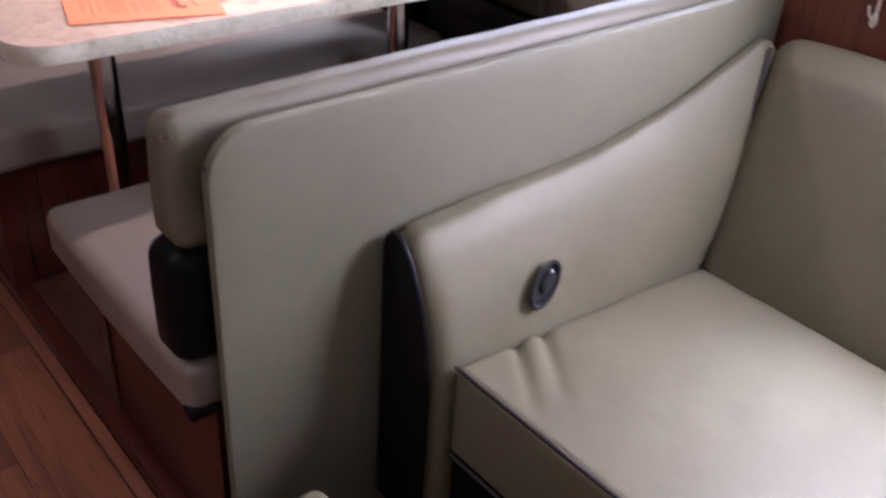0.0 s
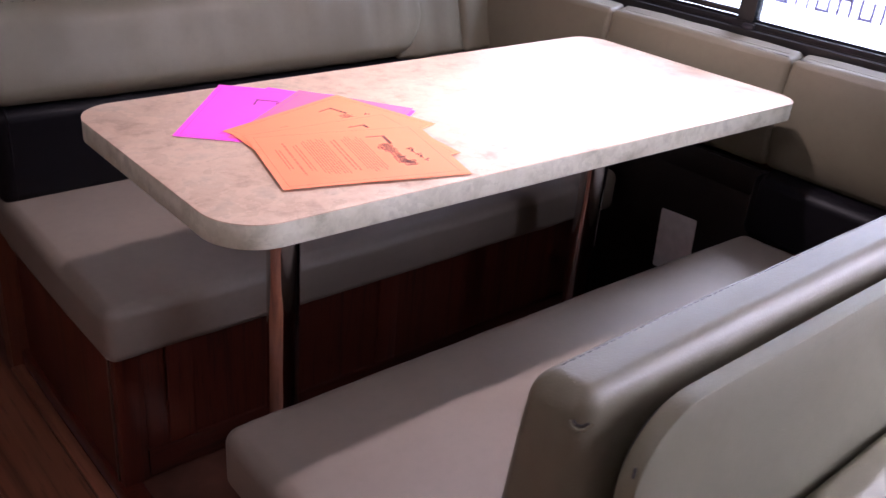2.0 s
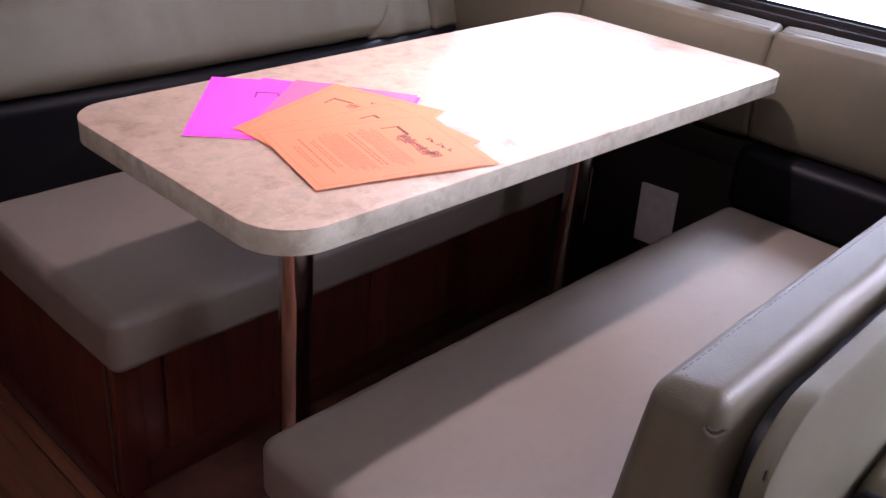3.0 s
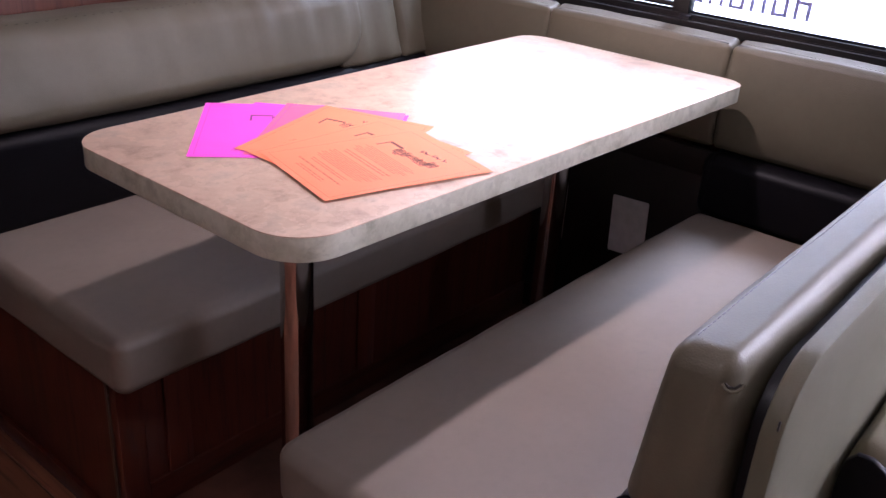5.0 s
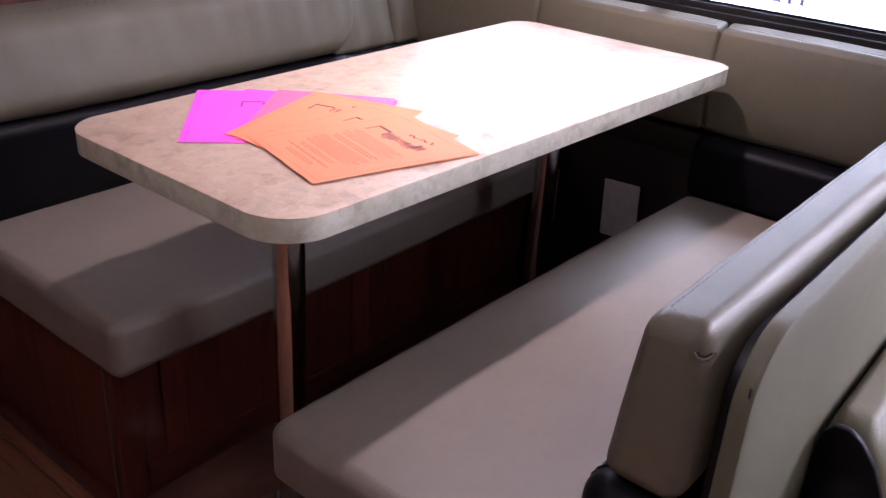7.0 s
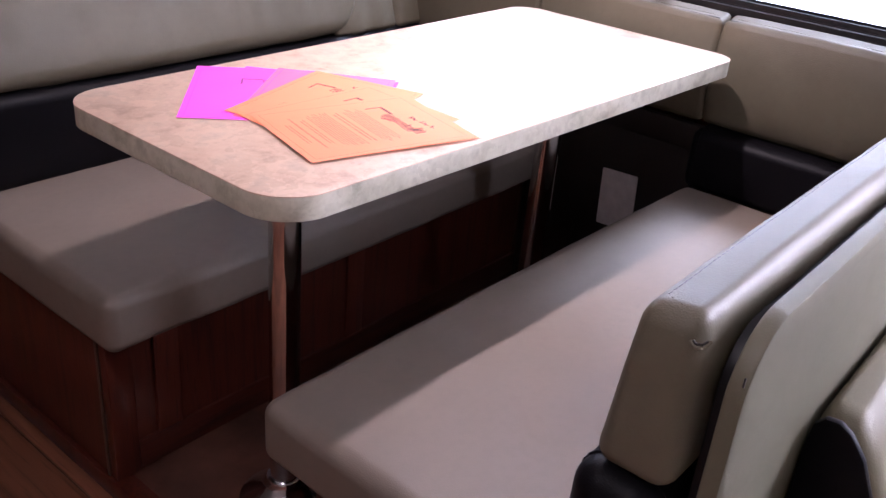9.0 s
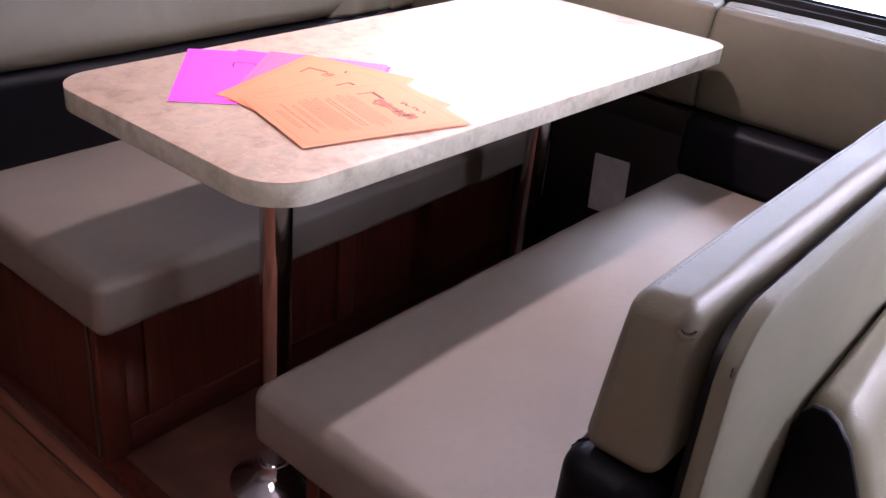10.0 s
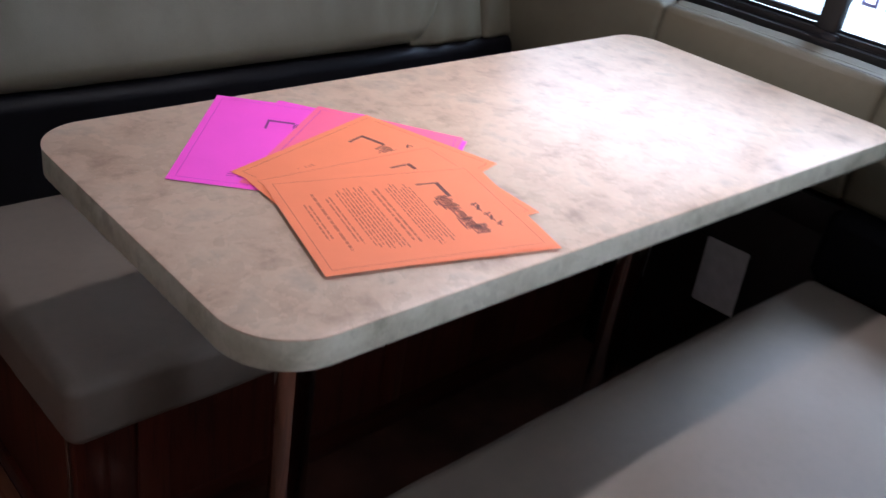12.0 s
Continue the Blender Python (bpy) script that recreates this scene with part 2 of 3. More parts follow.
def lathe(profile, sides=40, at=(0, 0, 0)):
    bm = bmesh.new()
    rings = [[bm.verts.new((at[0] + r * math.cos(k * math.tau / sides), at[1] + r * math.sin(k * math.tau / sides), at[2] + z)) for k in range(sides)] for r, z in profile]
    for a, b in zip(rings, rings[1:]):
        for k in range(sides):
            bm.faces.new((a[k], a[(k + 1) % sides], b[(k + 1) % sides], b[k]))
    bm.faces.new(rings[0])
    bm.faces.new(rings[-1])
    return bm


def outline(x0, x1, y0, y1, r, n=10):
    """A rounded rectangle, counter-clockwise; r: one radius, or one for each corner from (x0, y0) on."""
    rs = r if isinstance(r, (list, tuple)) else [r] * 4
    pts = []
    for (cx, cy, a0), q in zip(((x0, y0, 180), (x1, y0, 270), (x1, y1, 0), (x0, y1, 90)), rs):
        sx, sy = (1 if cx == x0 else -1), (1 if cy == y0 else -1)
        for k in range(n + 1):
            a = radians(a0 + 90 * k / n)
            pts.append((cx + sx * q + q * math.cos(a), cy + sy * q + q * math.sin(a)))
    return pts


def slab(pts, z0, z1, bevel=0.0, to=None):
    """An outline given a thickness; to(x, y, z) lays it another way."""
    bm = bmesh.new()
    f = bm.faces.new([bm.verts.new((x, y, z0)) for x, y in pts])
    up = bmesh.ops.extrude_face_region(bm, geom=[f])["geom"]
    bmesh.ops.translate(bm, verts=[v for v in up if isinstance(v, bmesh.types.BMVert)], vec=(0, 0, z1 - z0))
    if bevel:
        es = [e for e in bm.edges if len({round(v.co.z, 5) for v in e.verts}) == 1]
        bmesh.ops.bevel(bm, geom=es, offset=bevel, segments=2, affect="EDGES", profile=0.5)
    if to:
        for v in bm.verts:
            v.co = to(*v.co)
    return bm


def drop(bm, pts, proud=0.0002):
    """Lay a line of (x, y) points on the upper side of a mesh."""
    tree = BVHTree.FromBMesh(bm)
    out = []
    for x, y in pts:
        hit = tree.ray_cast(Vector((x, y, 5)), Vector((0, 0, -1)))[0]
        if hit is not None:
            out.append(hit + Vector((0, 0, proud)))
    return out


def stitches(path, length=0.006, gap=0.004, r=0.0007):
    """A row of thread stitches along a line of points."""
    pts = [Vector(p) for p in path]
    bm = bmesh.new()
    for a, b in zip(pts, pts[1:]):
        d = (b - a).normalized()
        k = max(1, int((b - a).length / (length + gap)))
        for i in range(k):
            s = a + (b - a) * (i / k)
            tube([s, s + d * length], r, 5, into=bm)
    return bm


# ---- the setting ----
FLOOR, AISLE_Z, CEIL = 0.0, -0.04, 2.0
XW = 1.42          # inner face of the window wall
floor = tagged(mesh_ob("floor", box(-1.8, 0.022, -2.7, 2.2, AISLE_Z - 0.06, AISLE_Z - 0.004), M_SLIDE, smooth=0), "dark wood-look plank floor of the aisle", "floor", kind="structure")
tagged(mesh_ob("slide_floor", box(0.068, XW, -0.60, 1.13, FLOOR - 0.05, FLOOR, 0.004), M_SLIDE, smooth=0), "dark brown vinyl floor under the dinette", "floor", kind="structure")
tagged(mesh_ob("floor_sofa", box(0.034, XW, -2.7, -0.604, AISLE_Z - 0.06, AISLE_Z), M_SLIDE, smooth=0), "dark floor under the sofa", "floor", kind="structure")
tagged(mesh_ob("trim_slide_edge", box(0.024, 0.066, -0.60, 1.13, AISLE_Z - 0.002, FLOOR + 0.003, 0.003), M_CHERRY, smooth=30), "dark cherry trim along the raised floor edge", "trim", kind="structure")
tagged(mesh_ob("trim_floor_strip", box(-0.008, 0.022, -0.60, 1.13, AISLE_Z - 0.004, AISLE_Z + 0.006, 0.003), M_PLANK, smooth=30), "brown transition strip on the aisle floor", "trim", kind="structure")

WY0, WY1, WZ0, WZ1 = -0.53, 1.09, 0.862, 1.60
SY0, SY1, SZ0, SZ1 = -2.05, -0.95, 0.95, 1.60
wall = box(XW, XW + 0.06, -2.7, SY0, -0.1, CEIL)
box(XW, XW + 0.06, SY1, WY0, -0.1, CEIL, into=wall)
box(XW, XW + 0.06, SY0, SY1, -0.1, SZ0, into=wall)
box(XW, XW + 0.06, SY0, SY1, SZ1, CEIL, into=wall)
box(XW, XW + 0.06, WY1, 2.2, -0.1, CEIL, into=wall)
box(XW, XW + 0.06, WY0, WY1, -0.1, WZ0, into=wall)
box(XW, XW + 0.06, WY0, WY1, WZ1, CEIL, into=wall)
tagged(mesh_ob("wall_window", wall, M_WALL, smooth=0), "reddish cherry panelled wall with a wide window", "wall", kind="structure")
tagged(mesh_ob("wall_dinette_end", box(0.0, XW - 0.002, 1.132, 1.18, -0.1, CEIL), M_WALL, smooth=0), "reddish cherry panelled wall behind the bench", "wall", kind="structure")
tagged(mesh_ob("wall_fascia", box(0.02, 0.06, 1.182, 2.198, -0.1, CEIL), M_CHERRY, smooth=0), "dark cherry fascia beside the dinette", "wall", kind="structure")
# walls added to close the room, coloured dim to curb bounced light
tagged(mesh_ob("wall_front", box(-1.8, XW - 0.002, 2.2, 2.26, -0.1, CEIL), M_DIM_WALL, smooth=0), "plain dim vinyl wall added to close the room", "wall", kind="structure")
tagged(mesh_ob("wall_rear", box(-1.8, XW - 0.002, -2.76, -2.7, -0.1, CEIL), M_DIM_WALL, smooth=0), "plain dim vinyl wall added to close the room", "wall", kind="structure")
tagged(mesh_ob("wall_aisle", box(-1.86, -1.8, -2.76, 2.26, -0.1, CEIL), M_DIM_WALL, smooth=0), "plain dim vinyl wall across the aisle, added to close the room", "wall", kind="structure")
tagged(mesh_ob("ceiling", box(-1.86, XW + 0.06, -2.76, 2.26, CEIL, CEIL + 0.05), M_CEIL, smooth=0), "plain white ceiling", "ceiling", kind="structure")

# window: black frame, two sliding panes
win = tagged(new("window_1"), "black-framed sliding window with bright daylight outside", "window", kind="structure")


def ring(y0, y1, z0, z1, w, r, d0, d1, x0):
    outer, inner = outline(y0, y1, z0, z1, r), outline(y0 + w, y1 - w, z0 + w, z1 - w, max(r - w, 0.004))
    bm = bmesh.new()
    vs = [[bm.verts.new((x0 + d, y, z)) for y, z in pts] for pts, d in ((outer, d0), (inner, d0), (inner, d1), (outer, d1))]
    k = len(outer)
    for a, b in zip(vs, vs[1:] + vs[:1]):
        for i in range(k):
            bm.faces.new((a[i], a[(i + 1) % k], b[(i + 1) % k], b[i]))
    return bm


part("outer_frame", ring(WY0 - 0.012, WY1 + 0.012, WZ0 - 0.002, WZ1 + 0.012, 0.022, 0.06, -0.012, 0.004, XW), M_FRAME, win)
part("inner_frame", ring(WY0 + 0.004, WY1 - 0.004, WZ0 + 0.012, WZ1 - 0.004, 0.022, 0.05, 0.006, 0.05, XW), M_FRAME, win)
part("track", box(XW + 0.004, XW + 0.012, WY0 + 0.02, WY1 - 0.02, WZ0 + 0.019, WZ0 + 0.0225, 0.001), M_FRAME, win)
part("track", box(XW + 0.02, XW + 0.026, WY0 + 0.03, WY1 - 0.03, WZ0 + 0.034, WZ0 + 0.040, 0.001), M_FRAME, win)
part("mullion", box(XW + 0.008, XW + 0.040, 0.205, 0.250, WZ0 + 0.030, WZ1 - 0.02, 0.004), M_FRAME, win)
part("bottom_rail", box(XW + 0.022, XW + 0.038, 0.251, WY1 - 0.027, WZ0 + 0.041, WZ0 + 0.054, 0.002), M_FRAME, win)
part("latch", box(XW - 0.004, XW + 0.008, 0.195, 0.225, WZ0 + 0.016, WZ0 + 0.032, 0.003), M_PLASTIC, win)
for y0, y1, dx in ((WY0 + 0.025, 0.21, 0.016), (0.245, WY1 - 0.025, 0.030)):
    p = part("pane", box(XW + dx, XW + dx + 0.003, y0, y1, WZ0 + 0.032, WZ1 - 0.024), M_GLASS, win, "clear glass pane", 0)
    p.visible_shadow = False

win2 = tagged(new("window_2"), "black-framed window above the sofa", "window", kind="structure")
part("outer_frame", ring(SY0 - 0.012, SY1 + 0.012, SZ0 - 0.012, SZ1 + 0.012, 0.022, 0.06, -0.012, 0.004, XW), M_FRAME, win2)
part("inner_frame", ring(SY0 + 0.004, SY1 - 0.004, SZ0 + 0.004, SZ1 - 0.004, 0.022, 0.05, 0.006, 0.05, XW), M_FRAME, win2)
p = part("pane", box(XW + 0.016, XW + 0.019, SY0 + 0.02, SY1 - 0.02, SZ0 + 0.02, SZ1 - 0.02), M_GLASS, win2, "clear glass pane", 0)
p.visible_shadow = False

# outside: a board glowing for daylight, a grey line of writing shown as bars
tagged(mesh_ob("backdrop", box(4.60, 4.64, -0.6, 5.6, -1.5, 3.2), M_BOARD, smooth=0), "white board outside the window, glowing in place of daylight", "backdrop", kind="structure")
tagged(mesh_ob("ground", box(1.7, 60, -40, 40, -1.6, -1.5), plain("pale_ground", (0.4, 0.4, 0.4), 0.8), smooth=0), "pale paved ground outside", "ground", kind="structure")

# ---- dinette table ----
TZ, TL, TW = 0.80, 1.285, 0.535
table = thing("dinette_table", "sand-coloured marbled laminate dinette table on two chrome legs", "table", at=(0.24, 0.27, 0))


def own(ob, parent):
    """Parent a part that was built in world places."""
    ob.parent = parent
    ob.matrix_parent_inverse = Matrix.Translation(-parent.location)
    return ob


def own_leg(ob, leg):
    ob.parent = leg
    return ob


def table_rim(e):
    pts = outline(e, TL - e, e, TW - e, [0.078 - e, 0.052 - e, 0.060 - e, 0.072 - e], 14)
    # the top widens a little towards the window
    return [(x, y + (x / TL) * (0.026 * y / TW * 1.0 - 0.032 * (1 - y / TW))) for x, y in pts]


rim = table_rim(0.0)
own(part("tabletop", slab(rim, TZ - 0.0016, TZ, 0.0005), M_LAM, None, "glossy marbled sand laminate"), table)
rim2 = table_rim(0.0006)
own(part("edge_band", slab(rim2, TZ - 0.036, TZ - 0.0022, 0.0008), M_BAND, None, "matt grey-beige mottled edge"), table)
for lx in (0.24, 1.03):
    leg = own(part("leg", lathe([(0.0285, 0.030), (0.0285, TZ - 0.05)], 40, (lx, 0.27, 0)), M_CHROME, None, "tubular chrome leg"), table)
    own_leg(part("top_socket", lathe([(0.036, TZ - 0.075), (0.038, TZ - 0.050), (0.075, TZ - 0.042), (0.078, TZ - 0.037)], 40, (lx, 0.27, 0)), M_CHROME, None), leg)
    own_leg(part("floor_flange", lathe([(0.088, 0.001), (0.088, 0.005), (0.080, 0.010), (0.062, 0.021), (0.045, 0.034), (0.0375, 0.043), (0.0360, 0.055), (0.0340, 0.059), (0.0300, 0.060)], 48, (lx, 0.27, 0)), M_CHROME, None, "conical chrome floor socket"), leg)


# ---- benches ----
def bench_base(name, label, x0, x1, y0, y1, zt, open_side):
    """A framed plywood box: corner post, stiles, rails and sunk panels."""
    b = thing(name, label, "bench", "dinette benches", (x0, y0, 0))
    yf = y0 if open_side < 0 else y1
    s = -open_side

    def yy(d0, d1):
        a, c = yf + s * d0, yf + s * d1
        return min(a, c), max(a, c)

    own(part("end_panel", box(x0, x0 + 0.018, y0 + 0.022, y1 - 0.022, 0.004, zt, 0.001), M_CHERRY, None), b)
    own(part("corner_post", box(x0 - 0.004, x0 + 0.05, *yy(-0.004, 0.02), 0.004, zt, 0.003), M_CHERRY, None), b)
    own(part("top_rail", box(x0 + 0.052, x1, *yy(0.0, 0.02), zt - 0.045, zt, 0.002), M_CHERRY_X, None), b)
    own(part("bottom_rail", box(x0 + 0.052, x1, *yy(0.0, 0.02), 0.004, 0.07, 0.002), M_CHERRY_X, None), b)
    for sx in (x0 + 0.10, x0 + 0.62, x1 - 0.06):
        own(part("stile", box(sx, sx + 0.055, *yy(0.001, 0.02), 0.071, zt - 0.046, 0.002), M_CHERRY, None), b)
    own(part("sunk_panel", box(x0 + 0.03, x1, *yy(0.008, 0.018), 0.06, zt - 0.04), M_CHERRY, None), b)
    own(part("edge_trim", box(x0 - 0.006, x0 - 0.001, *yy(0.022, 0.030), 0.004, zt - 0.01, 0.001), M_TRIM, None, "thin metal corner trim"), b)
    return b


bench_base("dinette_bench", "dark cherry wood bench base with framed panels", 0.034, 1.40, 0.528, 1.125, 0.366, -1)
bench_base("dinette_bench", "dark cherry wood bench base under the near seat", 0.06, 1.40, -0.54, -0.02, 0.368, 1)


def seat_cushion(label, x0, x1, y0, y1, z0, z1, shape=None):
    c = thing("seat_cushion", label, "cushion", "bench seat cushions", (x0, y0, z0))
    own(part("cover", pillow(x0, x1, y0, y1, z0, z1, 0.023, (0.006, 0.008, 0.010), 0.03, shape, 0.0022, 7), M_SEAT, None), c)
    return c


cA = seat_cushion("greige vinyl seat cushion on the far cherry bench", -0.012, 1.333, 0.424, 1.03, 0.366, 0.474)
cB = seat_cushion("greige vinyl seat cushion on the near cherry bench", 0.007, 1.30, -0.545, 0.034, 0.370, 0.474,
                  lambda x, y, z: (x, y + 0.020 * (1 - x / 1.3) * (y + 0.545) / 0.579, z))
own(part("underside_corner", pillow(0.004, 0.06, -0.549, -0.518, 0.369, 0.396, 0.008, (0, 0, 0), 0.02), M_BLACK, None, "black underside fabric at the corner"), cB)
own(part("corner_stitching", stitches([(0.010, 0.455, 0.4695), (0.034, 0.437, 0.4675), (0.052, 0.434, 0.4665)], 0.005, 0.003, 0.0008), M_THREAD, None), cA)


# far bench back: black bolster below a taupe cushion that leans
def lean_far(x, y, z):
    return x, y + 0.30 * (z - 0.67), z


bA = thing("back_bolster", "black vinyl lumbar bolster along the far bench", "cushion", "", (0, 0.98, 0.475))
own(part("cover", pillow(-0.015, 1.36, 0.945, 1.10, 0.462, 0.672, 0.03, (0, 0.012, 0), 0.05, wrinkle=0.003), M_BLACK, None), bA)
own(part("piping", tube([(0.015, y, z) for y, z in outline(0.944, 1.101, 0.461, 0.673, 0.03, 5)], 0.0025, 6, True), M_BLACK, None), bA)
kA = thing("back_cushion", "taupe vinyl back cushion of the far bench, softly wrinkled", "cushion", "bench back cushions", (0, 0.98, 0.67))


def far_cushion(x, y, z):
    # gathers that run down the face
    f = max(0, 1 - abs(y - 0.945) / 0.04)
    w = math.sin(x * 46 + 3 * noise.noise(Vector((x * 3, z * 2, 0)))) + 0.6 * math.sin(x * 97 + 5 * z + 2 * noise.noise(Vector((x * 5, 1, 0))))
    y2 = y - f * 0.0068 * w * (0.35 + max(0, min(1, (x - 0.3) * 2.5))) * max(0, min(1, (z - 0.69) * 9)) * (0.6 + 0.6 * noise.noise(Vector((x * 7, z * 9, 2))))
    # the end below is drawn in to a round corner
    x -= 0.10 * max(0, min(1, (x - 0.92) / 0.18)) * max(0, (0.79 - z) / 0.118) ** 2 if x < 1.12 else 0
    return lean_far(x, y2, z)


cushion_bm = pillow(-0.022, 1.106, 0.935, 1.07, 0.672, 0.868, 0.042, (0.004, 0.014, 0.004), 0.016, far_cushion, 0.003, 6)
seam = drop(cushion_bm, [(0.03 + 1.03 * i / 50, 1.018) for i in range(51)])
own(part("cover", cushion_bm, M_TAUPE, None), kA)
own(part("stitching", stitches(seam, 0.006, 0.005, 0.0006), M_PIPE, None), kA)

def corner_cushion(x, y, z):
    f = max(0, 1 - abs(y - 0.945) / 0.04)
    return lean_far(x, y - f * 0.004 * math.sin(x * 70 + 2 * z), z)


kC = thing("corner_cushion", "taupe vinyl corner cushion between bench back and window side", "cushion", "", (1.2, 1.0, 0.67))
for x0, x1, y0 in ((1.00, 1.238, 0.950), (1.236, 1.374, 0.951)):
    own(part("cover", pillow(x0, x1, y0, 1.11, 0.664, 0.862, 0.016, (0.001, 0.010, 0.003), 0.02, corner_cushion, 0.003, 6), M_TAUPE, None), kC)

# window side: three upholstered sections
side = [("corner", 0.550, 1.10), ("middle", 0.050, 0.548), ("end", -0.455, 0.048)]


def lean_side(x, y, z):
    front = max(0, min(1, (1.404 - x) / 0.086))
    tuck = 0.034 * (max(0, 0.79 - z) / 0.17) ** 2
    crown = 0.26 * max(0, x - 1.362) * max(0, min(1, (z - 0.80) / 0.05))
    return x + front * (0.16 * (z - 0.66) + tuck), y, z + crown


for nm, y0, y1 in side:
    k = thing("side_cushion", {"corner": "taupe vinyl corner cushion under the window, plump", "middle": "taupe vinyl cushion under the window behind the table", "end": "taupe vinyl cushion under the window above a bolster"}[nm], "cushion", "cushions under the window", (1.35, y0, 0.62))
    own(part("cover", pillow(1.318, 1.404, y0, y1, 0.618, 0.860, 0.013, (0.010, 0.001, 0.004), 0.035, lean_side, 0.002, 8), M_TAUPE, None), k)
    own(part("piping", tube([(1.327 + 0.16 * 0.205, y0 + 0.012 + (y1 - y0 - 0.024) * i / 20, 0.8595) for i in range(21)], 0.0022), M_PIPE, None, "dark raised seam"), k)
    own(part("stitching", stitches([(1.337 + 0.16 * 0.205, y0 + 0.02, 0.8645), (1.337 + 0.16 * 0.205, y1 - 0.02, 0.8645)], 0.005, 0.004, 0.0007), M_THREAD, None), k)
bS = thing("side_bolster", "black vinyl bolster between seat and side cushion", "cushion", "", (1.33, -0.4, 0.475))
own(part("cover", pillow(1.298, 1.40, -0.455, 0.046, 0.462, 0.614, 0.025, (0.008, 0, 0), 0.05, None, 0.002), M_BLACK, None), bS)
own(part("piping", tube([(x, 0.021, z) for x, z in outline(1.297, 1.401, 0.461, 0.615, 0.025, 5)], 0.002, 6, True), M_BLACK, None), bS)
bS2 = thing("side_bolster", "black vinyl bolster in the bench corner", "cushion", "", (1.33, 0.6, 0.475))
own(part("cover", pillow(1.298, 1.40, 0.552, 0.942, 0.462, 0.614, 0.025, (0.008, 0, 0), 0.05, None, 0.002), M_BLACK, None), bS2)
own(part("piping", tube([(x, 0.577, z) for x, z in outline(1.297, 1.401, 0.461, 0.615, 0.025, 5)], 0.002, 6, True), M_BLACK, None), bS2)
# dark panel, its colour deepened further for the shade under the table
fp = thing("window_side_cabinet", "dark cherry panel below the window between the benches, colour deepened for shade", "panel", "", (1.345, 0.2, 0.0))
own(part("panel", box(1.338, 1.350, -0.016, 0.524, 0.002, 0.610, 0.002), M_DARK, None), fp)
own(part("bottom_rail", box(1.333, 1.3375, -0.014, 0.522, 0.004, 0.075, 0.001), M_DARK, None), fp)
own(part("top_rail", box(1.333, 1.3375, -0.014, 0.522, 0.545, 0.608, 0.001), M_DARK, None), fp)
tag = thing("paper_tag", "white paper tag stuck to the dark panel", "tag", "", (1.332, 0.25, 0.34))


def to_tag(u, v, d):
    a = radians(-3)
    uu, vv = u * math.cos(a) - v * math.sin(a), u * math.sin(a) + v * math.cos(a)
    return Vector((1.333 - d - 0.012 * max(0, -v) * 4, 0.222 + uu * 1.08, 0.354 + vv * 1.06))


own(part("card", slab(outline(-0.048, 0.048, -0.073, 0.073, 0.004, 4), 0.0, 0.0015, 0, to_tag), M_TAG, None, smooth=0), tag)

# near bench back: panel with rounded top corner, cushion, black bolster
pan = thing("bench_back_panel", "taupe vinyl-covered bench back panel with rounded top corner", "panel", "", (0.03, -0.56, 0))
PX0, PX1, PZ1 = 0.049, 1.40, 0.868
rimp = outline(PX0, PX1, 0.004, PZ1, [0.004, 0.004, 0.02, 0.075], 12)
own(part("board", slab(rimp, 0, 0.020, 0.003, lambda x, z, d: Vector((x, -0.588 + d, z))), M_PANEL, None), pan)
# black filler draws the shade in the gap behind the board
own(part("gap_shade_strip", slab(outline(PX0 + 0.030, PX1, 0.004, PZ1 - 0.026, [0.004, 0.004, 0.02, 0.062], 12), 0, 0.016, 0, lambda x, z, d: Vector((x, -0.5675 + d, z))), M_FRAME, None, "black strip standing in for shade in the gap"), pan)
own(part("staple", box(0.0475, 0.0500, -0.5845, -0.5825, 0.815, 0.825, 0.0005), M_PLASTIC, None, "small dark tear"), pan)
nb = thing("back_bolster", "black vinyl lumbar bolster of the near bench", "cushion", "", (0.03, -0.48, 0.475))
own(part("cover", pillow(0.003, 1.30, -0.545, -0.446, 0.470, 0.674, 0.034, (0.004, 0.012, 0), 0.05, None, 0.002), M_BLACK, None), nb)
own(part("piping", tube([(0.044, y, z) for y, z in outline(-0.544, -0.445, 0.469, 0.675, 0.034, 5)], 0.0025, 6, True), M_BLACK, None), nb)
nk = thing("back_cushion", "taupe vinyl back cushion of the near bench, stitched corners", "cushion", "bench back cushions", (0.0, -0.49, 0.70))


def near_cushion(x, y, z):
    s = (z - 0.70) / 0.17
    return x, y - 0.014 * s * (y + 0.54) / 0.06, z + 0.10 * (-0.50 - y) * max(0, s)


cushion_bm = pillow(0.018, 1.33, -0.549, -0.464, 0.678, 0.878, 0.022, (0.006, 0.006, 0.004), 0.03, near_cushion, 0.002, 9)
seam = drop(cushion_bm, [(0.045 + 1.24 * i / 40, -0.497) for i in range(41)])
fold = drop(cushion_bm, [(0.040, -0.502), (0.034, -0.514), (0.030, -0.528)])
own(part("cover", cushion_bm, M_TAUPE, None), nk)
own(part("stitching", stitches(seam, 0.006, 0.004, 0.0005), M_PIPE, None), nk)
own(part("stitching", stitches(fold, 0.003, 0.004, 0.0004), M_THREAD, None), nk)
own(part("tuck", tube([(0.0140, -0.538, 0.8590), (0.0125, -0.542, 0.8560), (0.0128, -0.547, 0.8550), (0.0160, -0.5520, 0.8570), (0.022, -0.5545, 0.862)], 0.0017), M_TAUPE, None, "puckered corner fold"), nk)
